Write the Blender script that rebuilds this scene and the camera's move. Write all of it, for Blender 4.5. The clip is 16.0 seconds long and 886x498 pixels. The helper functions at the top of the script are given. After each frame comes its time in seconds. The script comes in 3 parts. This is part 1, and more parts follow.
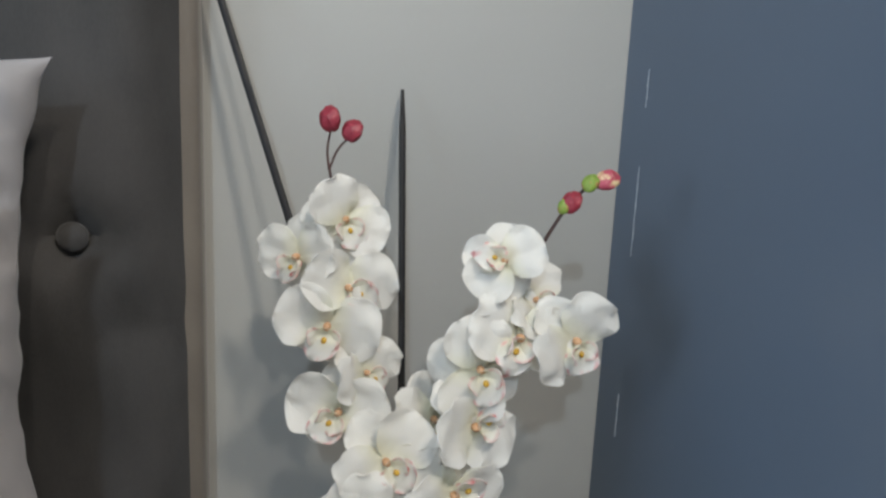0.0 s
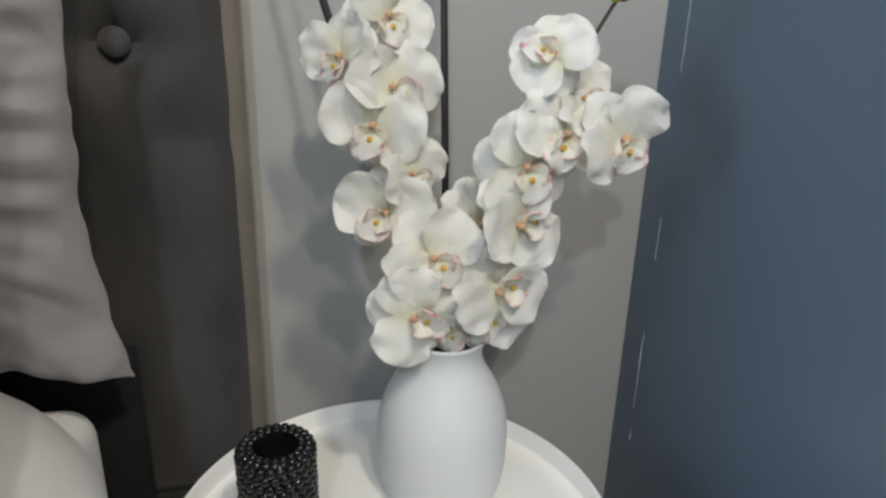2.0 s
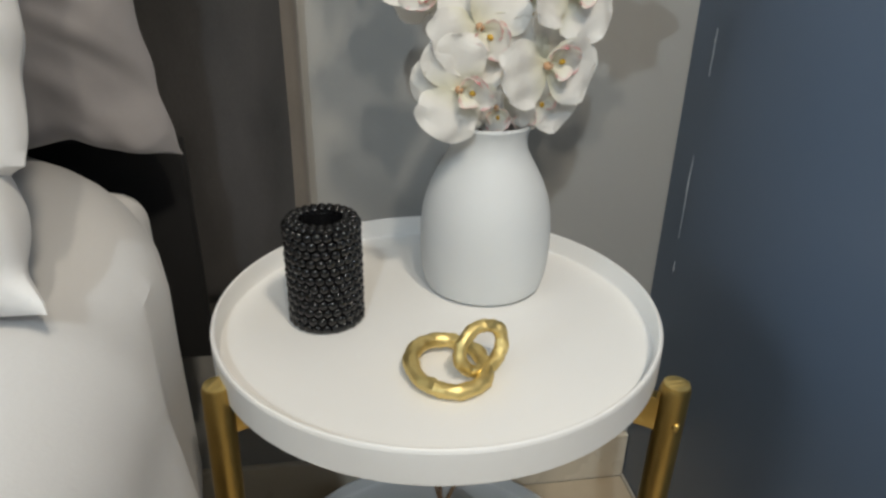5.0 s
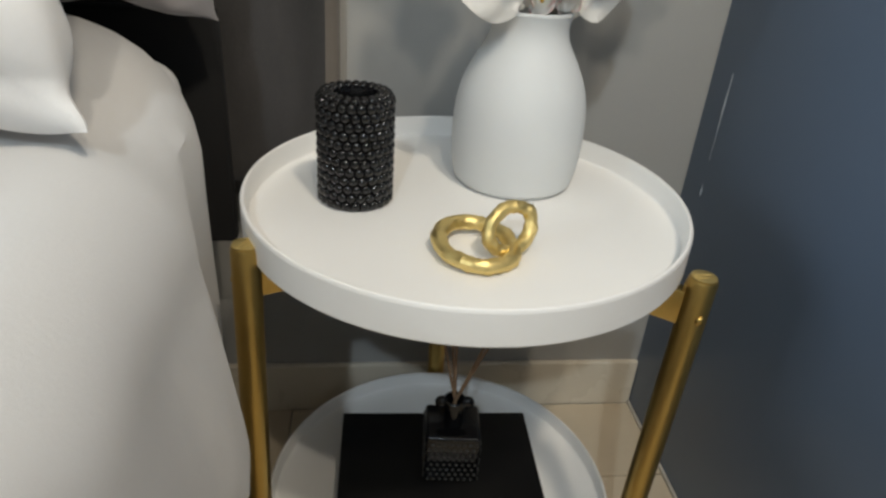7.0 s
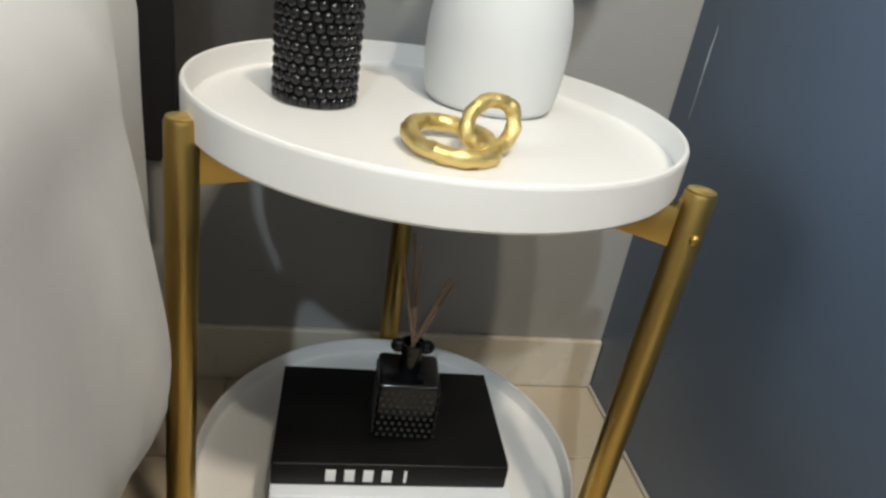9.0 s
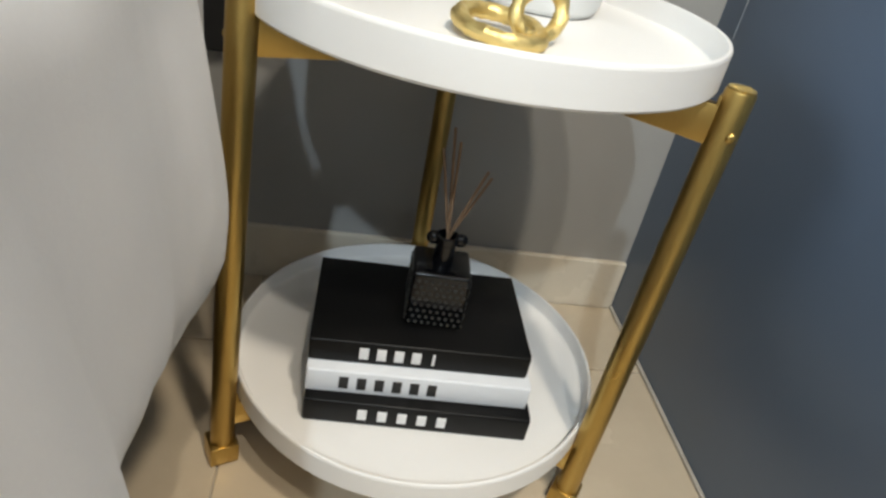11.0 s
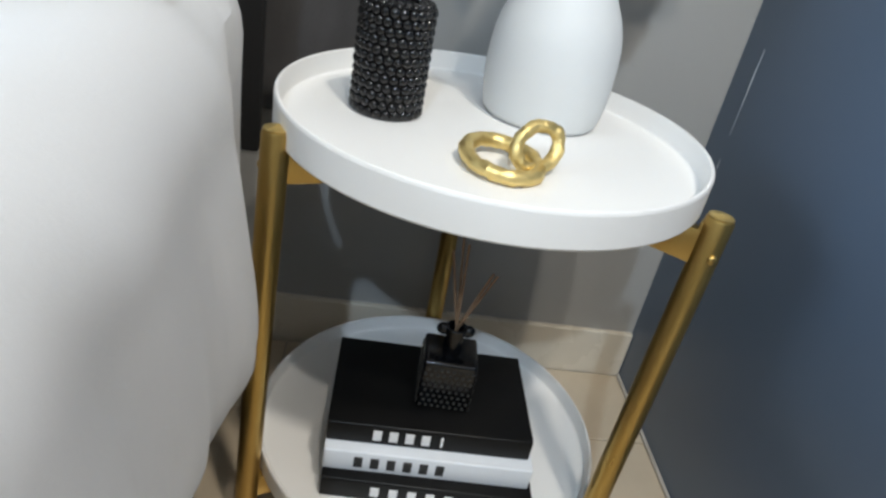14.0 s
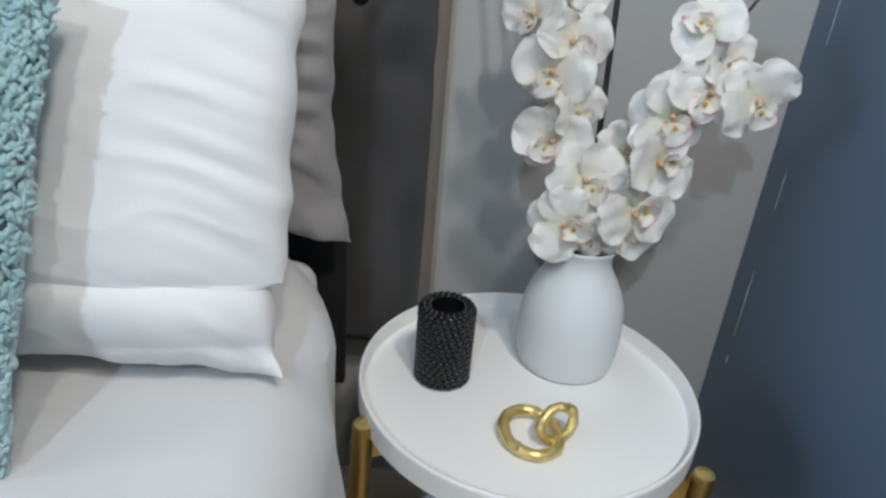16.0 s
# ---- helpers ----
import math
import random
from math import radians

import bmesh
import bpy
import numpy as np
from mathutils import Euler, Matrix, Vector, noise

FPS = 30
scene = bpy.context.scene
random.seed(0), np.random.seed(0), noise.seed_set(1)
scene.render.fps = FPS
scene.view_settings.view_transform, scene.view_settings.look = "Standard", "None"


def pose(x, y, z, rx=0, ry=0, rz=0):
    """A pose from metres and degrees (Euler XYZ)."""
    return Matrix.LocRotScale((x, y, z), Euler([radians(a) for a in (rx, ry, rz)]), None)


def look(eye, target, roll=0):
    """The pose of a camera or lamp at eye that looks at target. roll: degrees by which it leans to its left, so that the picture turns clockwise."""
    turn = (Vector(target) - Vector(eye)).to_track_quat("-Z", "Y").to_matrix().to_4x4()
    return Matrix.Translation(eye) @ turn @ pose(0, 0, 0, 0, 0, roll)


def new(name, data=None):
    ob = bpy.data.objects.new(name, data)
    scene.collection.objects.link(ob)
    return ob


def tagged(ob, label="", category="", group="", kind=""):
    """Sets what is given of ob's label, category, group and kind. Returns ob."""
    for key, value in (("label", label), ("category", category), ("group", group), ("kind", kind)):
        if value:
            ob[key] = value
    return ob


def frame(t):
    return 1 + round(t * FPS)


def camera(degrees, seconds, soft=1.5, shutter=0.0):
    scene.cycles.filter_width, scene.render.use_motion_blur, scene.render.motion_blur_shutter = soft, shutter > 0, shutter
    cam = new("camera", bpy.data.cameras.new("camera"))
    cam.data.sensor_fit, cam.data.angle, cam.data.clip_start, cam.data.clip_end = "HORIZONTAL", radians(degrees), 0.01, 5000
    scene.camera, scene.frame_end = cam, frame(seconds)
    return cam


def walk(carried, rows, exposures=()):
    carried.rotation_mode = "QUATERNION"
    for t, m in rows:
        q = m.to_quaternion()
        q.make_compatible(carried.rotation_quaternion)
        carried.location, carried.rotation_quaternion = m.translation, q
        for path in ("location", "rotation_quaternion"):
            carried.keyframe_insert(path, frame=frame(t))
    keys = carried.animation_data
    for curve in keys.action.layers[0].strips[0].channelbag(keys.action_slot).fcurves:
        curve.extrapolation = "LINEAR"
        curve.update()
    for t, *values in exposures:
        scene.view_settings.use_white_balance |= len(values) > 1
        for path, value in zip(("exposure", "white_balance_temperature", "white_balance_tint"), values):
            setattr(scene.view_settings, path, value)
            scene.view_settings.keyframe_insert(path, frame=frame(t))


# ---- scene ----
cam = camera(67.1, 16.0, soft=2.6)
EXPOSURES = [(0, -0.05, 6480, 10), (4.0, 0.0, 6750, 10), (7.0, 0.03, 6880, 10), (8.5, 0.36, 6880, 10), (10.0, 0.6, 6850, 10), (12.5, 0.75, 6550, 10), (13.5, 0.65, 6300, 10),
             (14.5, 0.3, 6150, 10), (15.2, 0.1, 6100, 10), (16.0, -0.06, 6020, 10)]
PATH = [
    (0, (-0.048, -0.55, 1.15), (0.444, 1.358, 0.806), 2.6),
    (0.5, (-0.05, -0.552, 1.126), (0.417, 1.339, 0.672), 2.5),
    (1, (-0.056, -0.554, 1.097), (0.39, 1.32, 0.559), 2.2),
    (1.5, (-0.059, -0.559, 1.078), (0.362, 1.298, 0.465), 1.8),
    (2, (-0.064, -0.566, 1.062), (0.333, 1.278, 0.398), 1.7),
    (2.5, (-0.065, -0.576, 1.023), (0.296, 1.275, 0.356), 2.5),
    (3, (-0.074, -0.575, 1.01), (0.288, 1.249, 0.275), 1.9),
    (3.5, (-0.072, -0.582, 0.983), (0.259, 1.225, 0.191), -0.4),
    (4, (-0.07, -0.596, 0.953), (0.236, 1.202, 0.132), -0.3),
    (6.5, (-0.093, -0.636, 0.872), (0.151, 1.11, -0.071), 3.4),
    (7, (-0.096, -0.643, 0.847), (0.146, 1.087, -0.129), 4.4),
    (7.5, (-0.096, -0.64, 0.809), (0.18, 1.088, -0.159), 5.8),
    (8, (-0.097, -0.628, 0.759), (0.254, 1.125, -0.138), 7.4),
    (8.5, (-0.102, -0.619, 0.732), (0.266, 1.141, -0.144), 8.4),
    (9, (-0.097, -0.625, 0.712), (0.29, 1.126, -0.174), 9.4),
    (9.5, (-0.105, -0.637, 0.695), (0.294, 1.086, -0.238), 10.8),
    (10, (-0.106, -0.651, 0.684), (0.28, 1.053, -0.289), 11.6),
    (10.2, (-0.106, -0.66, 0.676), (0.262, 1.041, -0.308), 11.8),
    (12.3, (-0.1224, -0.6802, 0.6893), (0.1859, 0.9594, -0.4136), 12.03),
    (12.5, (-0.1204, -0.6822, 0.6953), (0.178, 0.9684, -0.3936), 11.83),
    (13, (-0.1217, -0.6867, 0.7054), (0.1751, 0.9764, -0.3652), 11.59),
    (13.5, (-0.1189, -0.6889, 0.7319), (0.1555, 1.0019, -0.3001), 11.93),
    (14, (-0.1157, -0.6889, 0.7769), (0.142, 1.0335, -0.206), 11.46),
    (14.5, (-0.121, -0.6991, 0.8297), (0.1374, 1.0407, -0.1219), 11.25),
    (15, (-0.125, -0.712, 0.921), (0.115, 1.049, 0.004), 10.5),
    (15.5, (-0.127, -0.736, 1.042), (-0.001, 1.047, 0.144), 8.7),
    (16, (-0.139, -0.759, 1.11), (-0.086, 1.042, 0.241), 5.0),
]
walk(cam, [(t, look(eye, target, roll)) for t, eye, target, roll in PATH], EXPOSURES)

# ---- world and lamps ----
world = bpy.data.worlds.new("room_world")
scene.world = world
world.use_nodes = True
wbg = world.node_tree.nodes["Background"]
wbg.inputs[0].default_value = (0.75, 0.85, 1.0, 1)
wbg.inputs[1].default_value = 0.3


def lamp(name, at, aim, power, colour, size):
    data = bpy.data.lights.new(name, "AREA")
    data.shape, data.size, data.energy, data.color = "DISK", size, power, colour
    ob = new(name, data)
    ob.matrix_world = look(at, aim)
    return ob


lamp("ceiling_downlight_warm", (0.40, -1.15, 2.52), (0.1, 0.1, 0.7), 19, (0.96, 0.88, 0.75), 0.16)
lamp("ceiling_downlight_door", (0.10, -1.45, 2.52), (0.0, 0.1, 0.4), 9.5, (0.96, 0.89, 0.78), 0.07)
lamp("ceiling_downlight_cool", (-0.62, -2.36, 2.55), (0.0, 0.1, 0.6), 21, (0.69, 0.85, 1.0), 0.08)
# large soft fill added for the bed side; no known fixture stands there
lamp("added_fill_light", (0.75, -2.7, 2.5), (-0.1, -0.1, 0.3), 2.8, (0.92, 0.97, 1.0), 0.8)
# soft bluish side light from the west, given an added, unseen window
daylight = lamp("unseen_window_light", (-2.61, -1.45, 1.5), (0.0, -1.45, 1.5), 36, (0.68, 0.84, 1.0), 0.9)
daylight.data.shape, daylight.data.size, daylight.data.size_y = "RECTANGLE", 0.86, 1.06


# ---- materials ----
def rgb(c):
    return (c[0], c[1], c[2], 1.0)


class Mat:
    """A Principled material with noise variation at two scales and a fine bump."""

    def __init__(self, name, base, dark, rough=0.5, metal=0.0, big=6.0, fine=120.0, bump=0.1, depth=0.001, rough_var=0.1, stretch=(1, 1, 1)):
        self.m = bpy.data.materials.new(name)
        self.m.use_nodes = True
        self.nt = self.m.node_tree
        n = self.nt.nodes
        self.p = n["Principled BSDF"]
        self.co = n.new("ShaderNodeTexCoord")
        mp = n.new("ShaderNodeMapping")
        mp.inputs["Scale"].default_value = stretch
        self.link(self.co.outputs["Object"], mp.inputs[0])
        self.vec = mp.outputs[0]
        self.a = self.noise(big, 4)
        self.b = self.noise(fine, 3)
        mix = n.new("ShaderNodeMix")
        mix.data_type = "RGBA"
        mix.inputs[6].default_value, mix.inputs[7].default_value = rgb(dark), rgb(base)
        add = n.new("ShaderNodeMath")
        add.operation = "MULTIPLY_ADD"
        add.inputs[1].default_value = 0.35
        self.link(self.b, add.inputs[0])
        self.link(self.ramp(self.a, 0.3, 0.7, 0.0, 0.75), add.inputs[2])
        self.link(add.outputs[0], mix.inputs[0])
        self.colour = mix.outputs[2]
        self.link(self.colour, self.p.inputs["Base Color"])
        self.p.inputs["Metallic"].default_value = metal
        self.link(self.ramp(self.a, 0.25, 0.75, max(0.02, rough - rough_var), min(1, rough + rough_var)), self.p.inputs["Roughness"])
        bp = n.new("ShaderNodeBump")
        bp.inputs["Strength"].default_value, bp.inputs["Distance"].default_value = bump, depth
        self.link(self.b, bp.inputs["Height"])
        self.link(bp.outputs[0], self.p.inputs["Normal"])
        self.bump = bp

    def link(self, a, b):
        self.nt.links.new(a, b)

    def noise(self, scale, detail):
        t = self.nt.nodes.new("ShaderNodeTexNoise")
        t.inputs["Scale"].default_value, t.inputs["Detail"].default_value = scale, detail
        self.link(self.vec, t.inputs["Vector"])
        return t.outputs[0]

    def ramp(self, s, a, b, lo, hi):
        r = self.nt.nodes.new("ShaderNodeMapRange")
        for i, v in enumerate((a, b, lo, hi)):
            r.inputs[i + 1].default_value = v
        self.link(s, r.inputs[0])
        return r.outputs[0]

    def tint(self, factor, colour):
        """Lay a colour over the base where factor is 1."""
        mix = self.nt.nodes.new("ShaderNodeMix")
        mix.data_type = "RGBA"
        mix.inputs[7].default_value = rgb(colour)
        self.link(self.colour, mix.inputs[6])
        self.link(factor, mix.inputs[0])
        self.colour = mix.outputs[2]
        self.link(self.colour, self.p.inputs["Base Color"])
        return self

    def axis(self, i):
        s = self.nt.nodes.new("ShaderNodeSeparateXYZ")
        self.link(self.co.outputs["Object"], s.inputs[0])
        return s.outputs[i]

    def dull(self, level):
        self.p.inputs["Specular IOR Level"].default_value = level
        return self

    def cloth(self, sheen=0.3, weave=900.0, depth=0.0004):
        self.p.inputs["Sheen Weight"].default_value = sheen
        w = self.noise(weave, 2)
        b2 = self.nt.nodes.new("ShaderNodeBump")
        b2.inputs["Strength"].default_value, b2.inputs["Distance"].default_value = 0.3, depth
        self.link(w, b2.inputs["Height"])
        self.link(self.bump.outputs[0], b2.inputs["Normal"])
        self.link(b2.outputs[0], self.p.inputs["Normal"])
        return self


WALL = Mat("grey_wall_paint", (0.395, 0.390, 0.373), (0.37, 0.366, 0.35), 0.55, big=2.5, fine=260, bump=0.12, depth=0.0006).m
BLUE = Mat("blue_gloss_paint", (0.112, 0.147, 0.204), (0.104, 0.138, 0.191), 0.3, rough_var=0.0, big=1.5, fine=40, bump=0.0, depth=0.0006).m
CEIL = Mat("ceiling_paint", (0.8, 0.8, 0.78), (0.76, 0.76, 0.74), 0.7).m
TILE = Mat("beige_floor_tile", (0.60, 0.505, 0.375), (0.52, 0.43, 0.315), 0.22, big=7, fine=60, bump=0.03, depth=0.0005).m
GROUT = Mat("grout", (0.45, 0.40, 0.32), (0.36, 0.32, 0.26), 0.8).m
SEAL = Mat("cream_sealant", (0.50, 0.46, 0.40), (0.36, 0.33, 0.28), 0.5, big=30).m
BASEB = Mat("cream_baseboard", (0.73, 0.66, 0.54), (0.66, 0.59, 0.48), 0.3, big=9).m
VELVET = Mat("dark_velvet", (0.056, 0.052, 0.051), (0.007, 0.0065, 0.006), 0.75, big=9, stretch=(1.5, 1, 0.55), fine=340, bump=0.3).cloth(0.25, 1200).m
PIPING = Mat("brown_side_fabric", (0.17, 0.145, 0.12), (0.12, 0.10, 0.083), 0.8, big=9, fine=340, bump=0.3).cloth(0.2, 1200).m
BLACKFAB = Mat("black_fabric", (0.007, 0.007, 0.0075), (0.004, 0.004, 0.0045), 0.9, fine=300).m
LINEN = Mat("white_linen", (0.80, 0.79, 0.78), (0.73, 0.72, 0.72), 0.8, big=5, fine=300, bump=0.15).cloth(0.15, 1400).m
DUVETM = Mat("white_duvet_cotton", (0.62, 0.612, 0.605), (0.57, 0.562, 0.557), 0.8, big=4, fine=300, bump=0.15).cloth(0.15, 1400).m
GREYLIN = Mat("grey_pillow_cotton", (0.30, 0.284, 0.29), (0.258, 0.246, 0.251), 0.75, big=6, fine=300, bump=0.15).cloth(0.2, 1400).m
TEAL = Mat("teal_plush", (0.40, 0.56, 0.57), (0.20, 0.35, 0.37), 0.8, big=40, fine=400, bump=0.4).cloth(0.5, 900).m
TRAYM = Mat("white_powder_coat", (0.84, 0.825, 0.80), (0.81, 0.795, 0.77), 0.42, big=5, fine=700, bump=0.12, depth=0.0004).m
GOLD = Mat("brushed_gold", (0.56, 0.385, 0.13), (0.46, 0.305, 0.09), 0.36, 1.0, big=30, fine=500, bump=0.12, depth=0.0004, stretch=(1, 1, 0.2)).m
GOLDH = Mat("hammered_gold", (0.82, 0.65, 0.29), (0.68, 0.52, 0.20), 0.5, 1.0, big=70, fine=320, bump=0.25, depth=0.0008).m
VASEM = Mat("frosted_white_glass", (0.71, 0.725, 0.72), (0.67, 0.685, 0.69), 0.68, big=9, fine=600, bump=0.05, depth=0.0003).m
BEADM = Mat("black_glaze", (0.007, 0.007, 0.0075), (0.004, 0.004, 0.0045), 0.2, big=60, fine=300, bump=0.1).m
BLACKG = Mat("black_glass", (0.005, 0.005, 0.006), (0.003, 0.003, 0.004), 0.14, big=30, fine=300, bump=0.03).m
STUDM = Mat("smoked_glass_stud", (0.06, 0.057, 0.05), (0.015, 0.015, 0.015), 0.12, 0.3, big=120, fine=300, bump=0.03).m
BOOKB = Mat("black_book_cover", (0.004, 0.004, 0.004), (0.003, 0.003, 0.003), 0.42, big=20, fine=400, bump=0.1).dull(0.22).m
BOOKW = Mat("white_book_cover", (0.74, 0.76, 0.79), (0.68, 0.70, 0.73), 0.45, big=20, fine=400, bump=0.1).m
INKW = Mat("white_print", (0.78, 0.78, 0.78), (0.72, 0.72, 0.72), 0.5).m
STREAK = Mat("pale_streak_paint", (0.5, 0.53, 0.57), (0.3, 0.34, 0.4), 0.5).m
INKB = Mat("black_print", (0.02, 0.02, 0.02), (0.015, 0.015, 0.015), 0.5).m
REED = Mat("reed", (0.30, 0.19, 0.11), (0.2, 0.12, 0.07), 0.7, big=90, fine=400).m
STAKE = Mat("black_stake", (0.014, 0.014, 0.016), (0.009, 0.009, 0.010), 0.55, big=60, fine=300).dull(0.25).m
STEM = Mat("dark_stem", (0.09, 0.045, 0.04), (0.05, 0.03, 0.028), 0.5, big=60, fine=300).m


def blotched(name, base, dark, spot, where):
    """A matt bud colour with soft blotches of a second one."""
    k = Mat(name, base, dark, 0.5, big=90, fine=300, bump=0.2)
    return k.tint(k.ramp(k.noise(85, 2), where, where + 0.12, 0.0, 0.9), spot).m


GREENB = blotched("green_bud", (0.25, 0.36, 0.05), (0.14, 0.22, 0.04), (0.42, 0.06, 0.09), 0.60)
REDB = blotched("red_bud", (0.34, 0.03, 0.05), (0.18, 0.014, 0.03), (0.50, 0.16, 0.16), 0.58)
PINKB = blotched("pink_bud", (0.50, 0.10, 0.13), (0.36, 0.04, 0.08), (0.66, 0.55, 0.30), 0.48)
TAN = Mat("tan_column", (0.62, 0.36, 0.2), (0.5, 0.28, 0.15), 0.5, big=90, fine=300).m
YELL = Mat("yellow_callus", (0.66, 0.40, 0.04), (0.5, 0.28, 0.03), 0.5, big=90, fine=300).m


def petal_material(name, lip):
    k = Mat(name, (0.955, 0.94, 0.915), (0.935, 0.915, 0.875), 0.5, big=25, fine=220, bump=0.15, depth=0.0006)
    near = k.ramp(k.axis(1), 0.0, 0.026, 0.55, 0.0)
    veins = k.nt.nodes.new("ShaderNodeTexWave")
    veins.inputs["Scale"].default_value, veins.inputs["Distortion"].default_value = 95.0, 3.0
    k.link(k.co.outputs["Object"], veins.inputs["Vector"])
    fine = k.nt.nodes.new("ShaderNodeBump")
    fine.inputs["Strength"].default_value, fine.inputs["Distance"].default_value = 0.12, 0.0005
    k.link(veins.outputs["Fac"], fine.inputs["Height"])
    k.link(k.bump.outputs[0], fine.inputs["Normal"])
    k.link(fine.outputs[0], k.p.inputs["Normal"])
    k.tint(near, (0.88, 0.86, 0.62))
    if lip:
        sp = k.nt.nodes.new("ShaderNodeSeparateXYZ")
        k.link(k.co.outputs["UV"], sp.inputs[0])
        top = k.nt.nodes.new("ShaderNodeMath")
        top.operation = "MAXIMUM"
        k.link(k.ramp(sp.outputs[0], 0.66, 1.0, 0.0, 0.6), top.inputs[0])
        k.link(k.ramp(sp.outputs[1], 0.70, 1.0, 0.0, 0.9), top.inputs[1])
        edge = top.outputs[0]
        mul = k.nt.nodes.new("ShaderNodeMath")
        mul.operation = "MULTIPLY"
        k.link(edge, mul.inputs[0])
        k.link(k.ramp(k.noise(75, 2), 0.46, 0.60, 0.0, 1.0), mul.inputs[1])
        k.tint(mul.outputs[0], (0.80, 0.22, 0.24))
    thin = k.nt.nodes.new("ShaderNodeBsdfTranslucent")
    k.link(k.colour, thin.inputs["Color"])
    blend = k.nt.nodes.new("ShaderNodeMixShader")
    blend.inputs[0].default_value = 0.48
    k.link(k.p.outputs[0], blend.inputs[1])
    k.link(thin.outputs[0], blend.inputs[2])
    k.link(blend.outputs[0], k.nt.nodes["Material Output"].inputs[0])
    return k.m


PETAL = petal_material("orchid_petal", False)
LIP = petal_material("orchid_lip", True)


# ---- mesh helpers ----
def mesh_of(bm, name, material, smooth=True):
    me = bpy.data.meshes.new(name)
    bmesh.ops.recalc_face_normals(bm, faces=bm.faces)
    bm.to_mesh(me)
    bm.free()
    me.materials.append(material)
    if smooth:
        me.polygons.foreach_set("use_smooth", [True] * len(me.polygons))
        me.set_sharp_from_angle(angle=radians(29))
    return me


def part(name, bm, material, parent=None, label="", m=None, smooth=True):
    me = bm if isinstance(bm, bpy.types.Mesh) else mesh_of(bm, name, material, smooth)
    ob = new(name, me)
    if parent:
        ob.parent = parent
    if m is not None:
        ob.matrix_basis = m
    return tagged(ob, label)


def thing(name, at=(0, 0, 0), label="", category="", group="", turn=0):
    ob = new(name)
    ob.empty_display_size = 0.05
    ob.matrix_basis = pose(*at, 0, 0, turn)
    return tagged(ob, label, category, group)


def box(x0, x1, y0, y1, z0, z1, bevel=0.0, seg=2, bm=None):
    bm = bm or bmesh.new()
    got = bmesh.ops.create_cube(bm, size=1, matrix=Matrix.LocRotScale(((x0 + x1) / 2, (y0 + y1) / 2, (z0 + z1) / 2), None, (x1 - x0, y1 - y0, z1 - z0)))
    if bevel:
        edges = list({e for v in got["verts"] for e in v.link_edges})
        bmesh.ops.bevel(bm, geom=edges, offset=bevel, segments=seg, affect="EDGES", profile=0.5)
    return bm


def lathe(profile, n=64, bm=None, wobble=0.0):
    """Turns (r, z) pairs about the z axis; r = 0 closes an end."""
    bm = bm or bmesh.new()
    rings = []
    for r, z in profile:
        if r <= 1e-6:
            rings.append([bm.verts.new((0, 0, z))])
        else:
            rings.append([bm.verts.new((r * math.cos(2 * math.pi * i / n), r * math.sin(2 * math.pi * i / n), z)) for i in range(n)])
    for a, b in zip(rings, rings[1:]):
        for i in range(n):
            j = (i + 1) % n
            if len(a) == 1 and len(b) == 1:
                continue
            if len(a) == 1:
                bm.faces.new((a[0], b[i], b[j]))
            elif len(b) == 1:
                bm.faces.new((a[i], a[j], b[0]))
            else:
                bm.faces.new((a[i], a[j], b[j], b[i]))
    return bm


def tube(points, radius, n=10, bm=None, flat=1.0):
    """A round tube along points; radius may be a function of 0..1."""
    bm = bm or bmesh.new()
    pts = [Vector(p) for p in points]
    rings = []
    for i, p in enumerate(pts):
        d = (pts[min(i + 1, len(pts) - 1)] - pts[max(i - 1, 0)]).normalized()
        side = d.cross(Vector((0.03, 1, 0.05))).normalized()
        up = side.cross(d)
        r = radius(i / (len(pts) - 1)) if callable(radius) else radius
        rings.append([bm.verts.new(p + side * (r * math.cos(2 * math.pi * k / n)) + up * (r * flat * math.sin(2 * math.pi * k / n))) for k in range(n)])
    for a, b in zip(rings, rings[1:]):
        for k in range(n):
            bm.faces.new((a[k], a[(k + 1) % n], b[(k + 1) % n], b[k]))
    bm.faces.new(rings[0][::-1])
    bm.faces.new(rings[-1])
    return bm


def curve_points(ctrl, n=16):
    """A smooth curve through a few points."""
    c = [Vector(p) for p in ctrl]
    c = [c[0] * 2 - c[1]] + c + [c[-1] * 2 - c[-2]]
    out = []
    for i in range(1, len(c) - 2):
        for k in range(n):
            t = k / n
            a, b, d, e = c[i - 1], c[i], c[i + 1], c[i + 2]
            out.append(0.5 * ((2 * b) + (d - a) * t + (2 * a - 5 * b + 4 * d - e) * t * t + (3 * b - a - 3 * d + e) * t ** 3))
    out.append(c[-2])
    return out


def ball(r, at=(0, 0, 0), scale=(1, 1, 1), sub=2, bm=None):
    bm = bm or bmesh.new()
    bmesh.ops.create_icosphere(bm, subdivisions=sub, radius=r, matrix=Matrix.LocRotScale(at, None, scale))
    return bm


# ---- the room ----
BACK, EAST, WEST, SOUTH, TOP, FAR, TURN = 0.286, 0.41, -2.6, -3.2, 2.6, 2.2, -1.0


def structure(name, bm, material, label, smooth=False):
    return tagged(part(name, bm, material, None, label, None, smooth), label, name.split("_")[0], "", "structure")


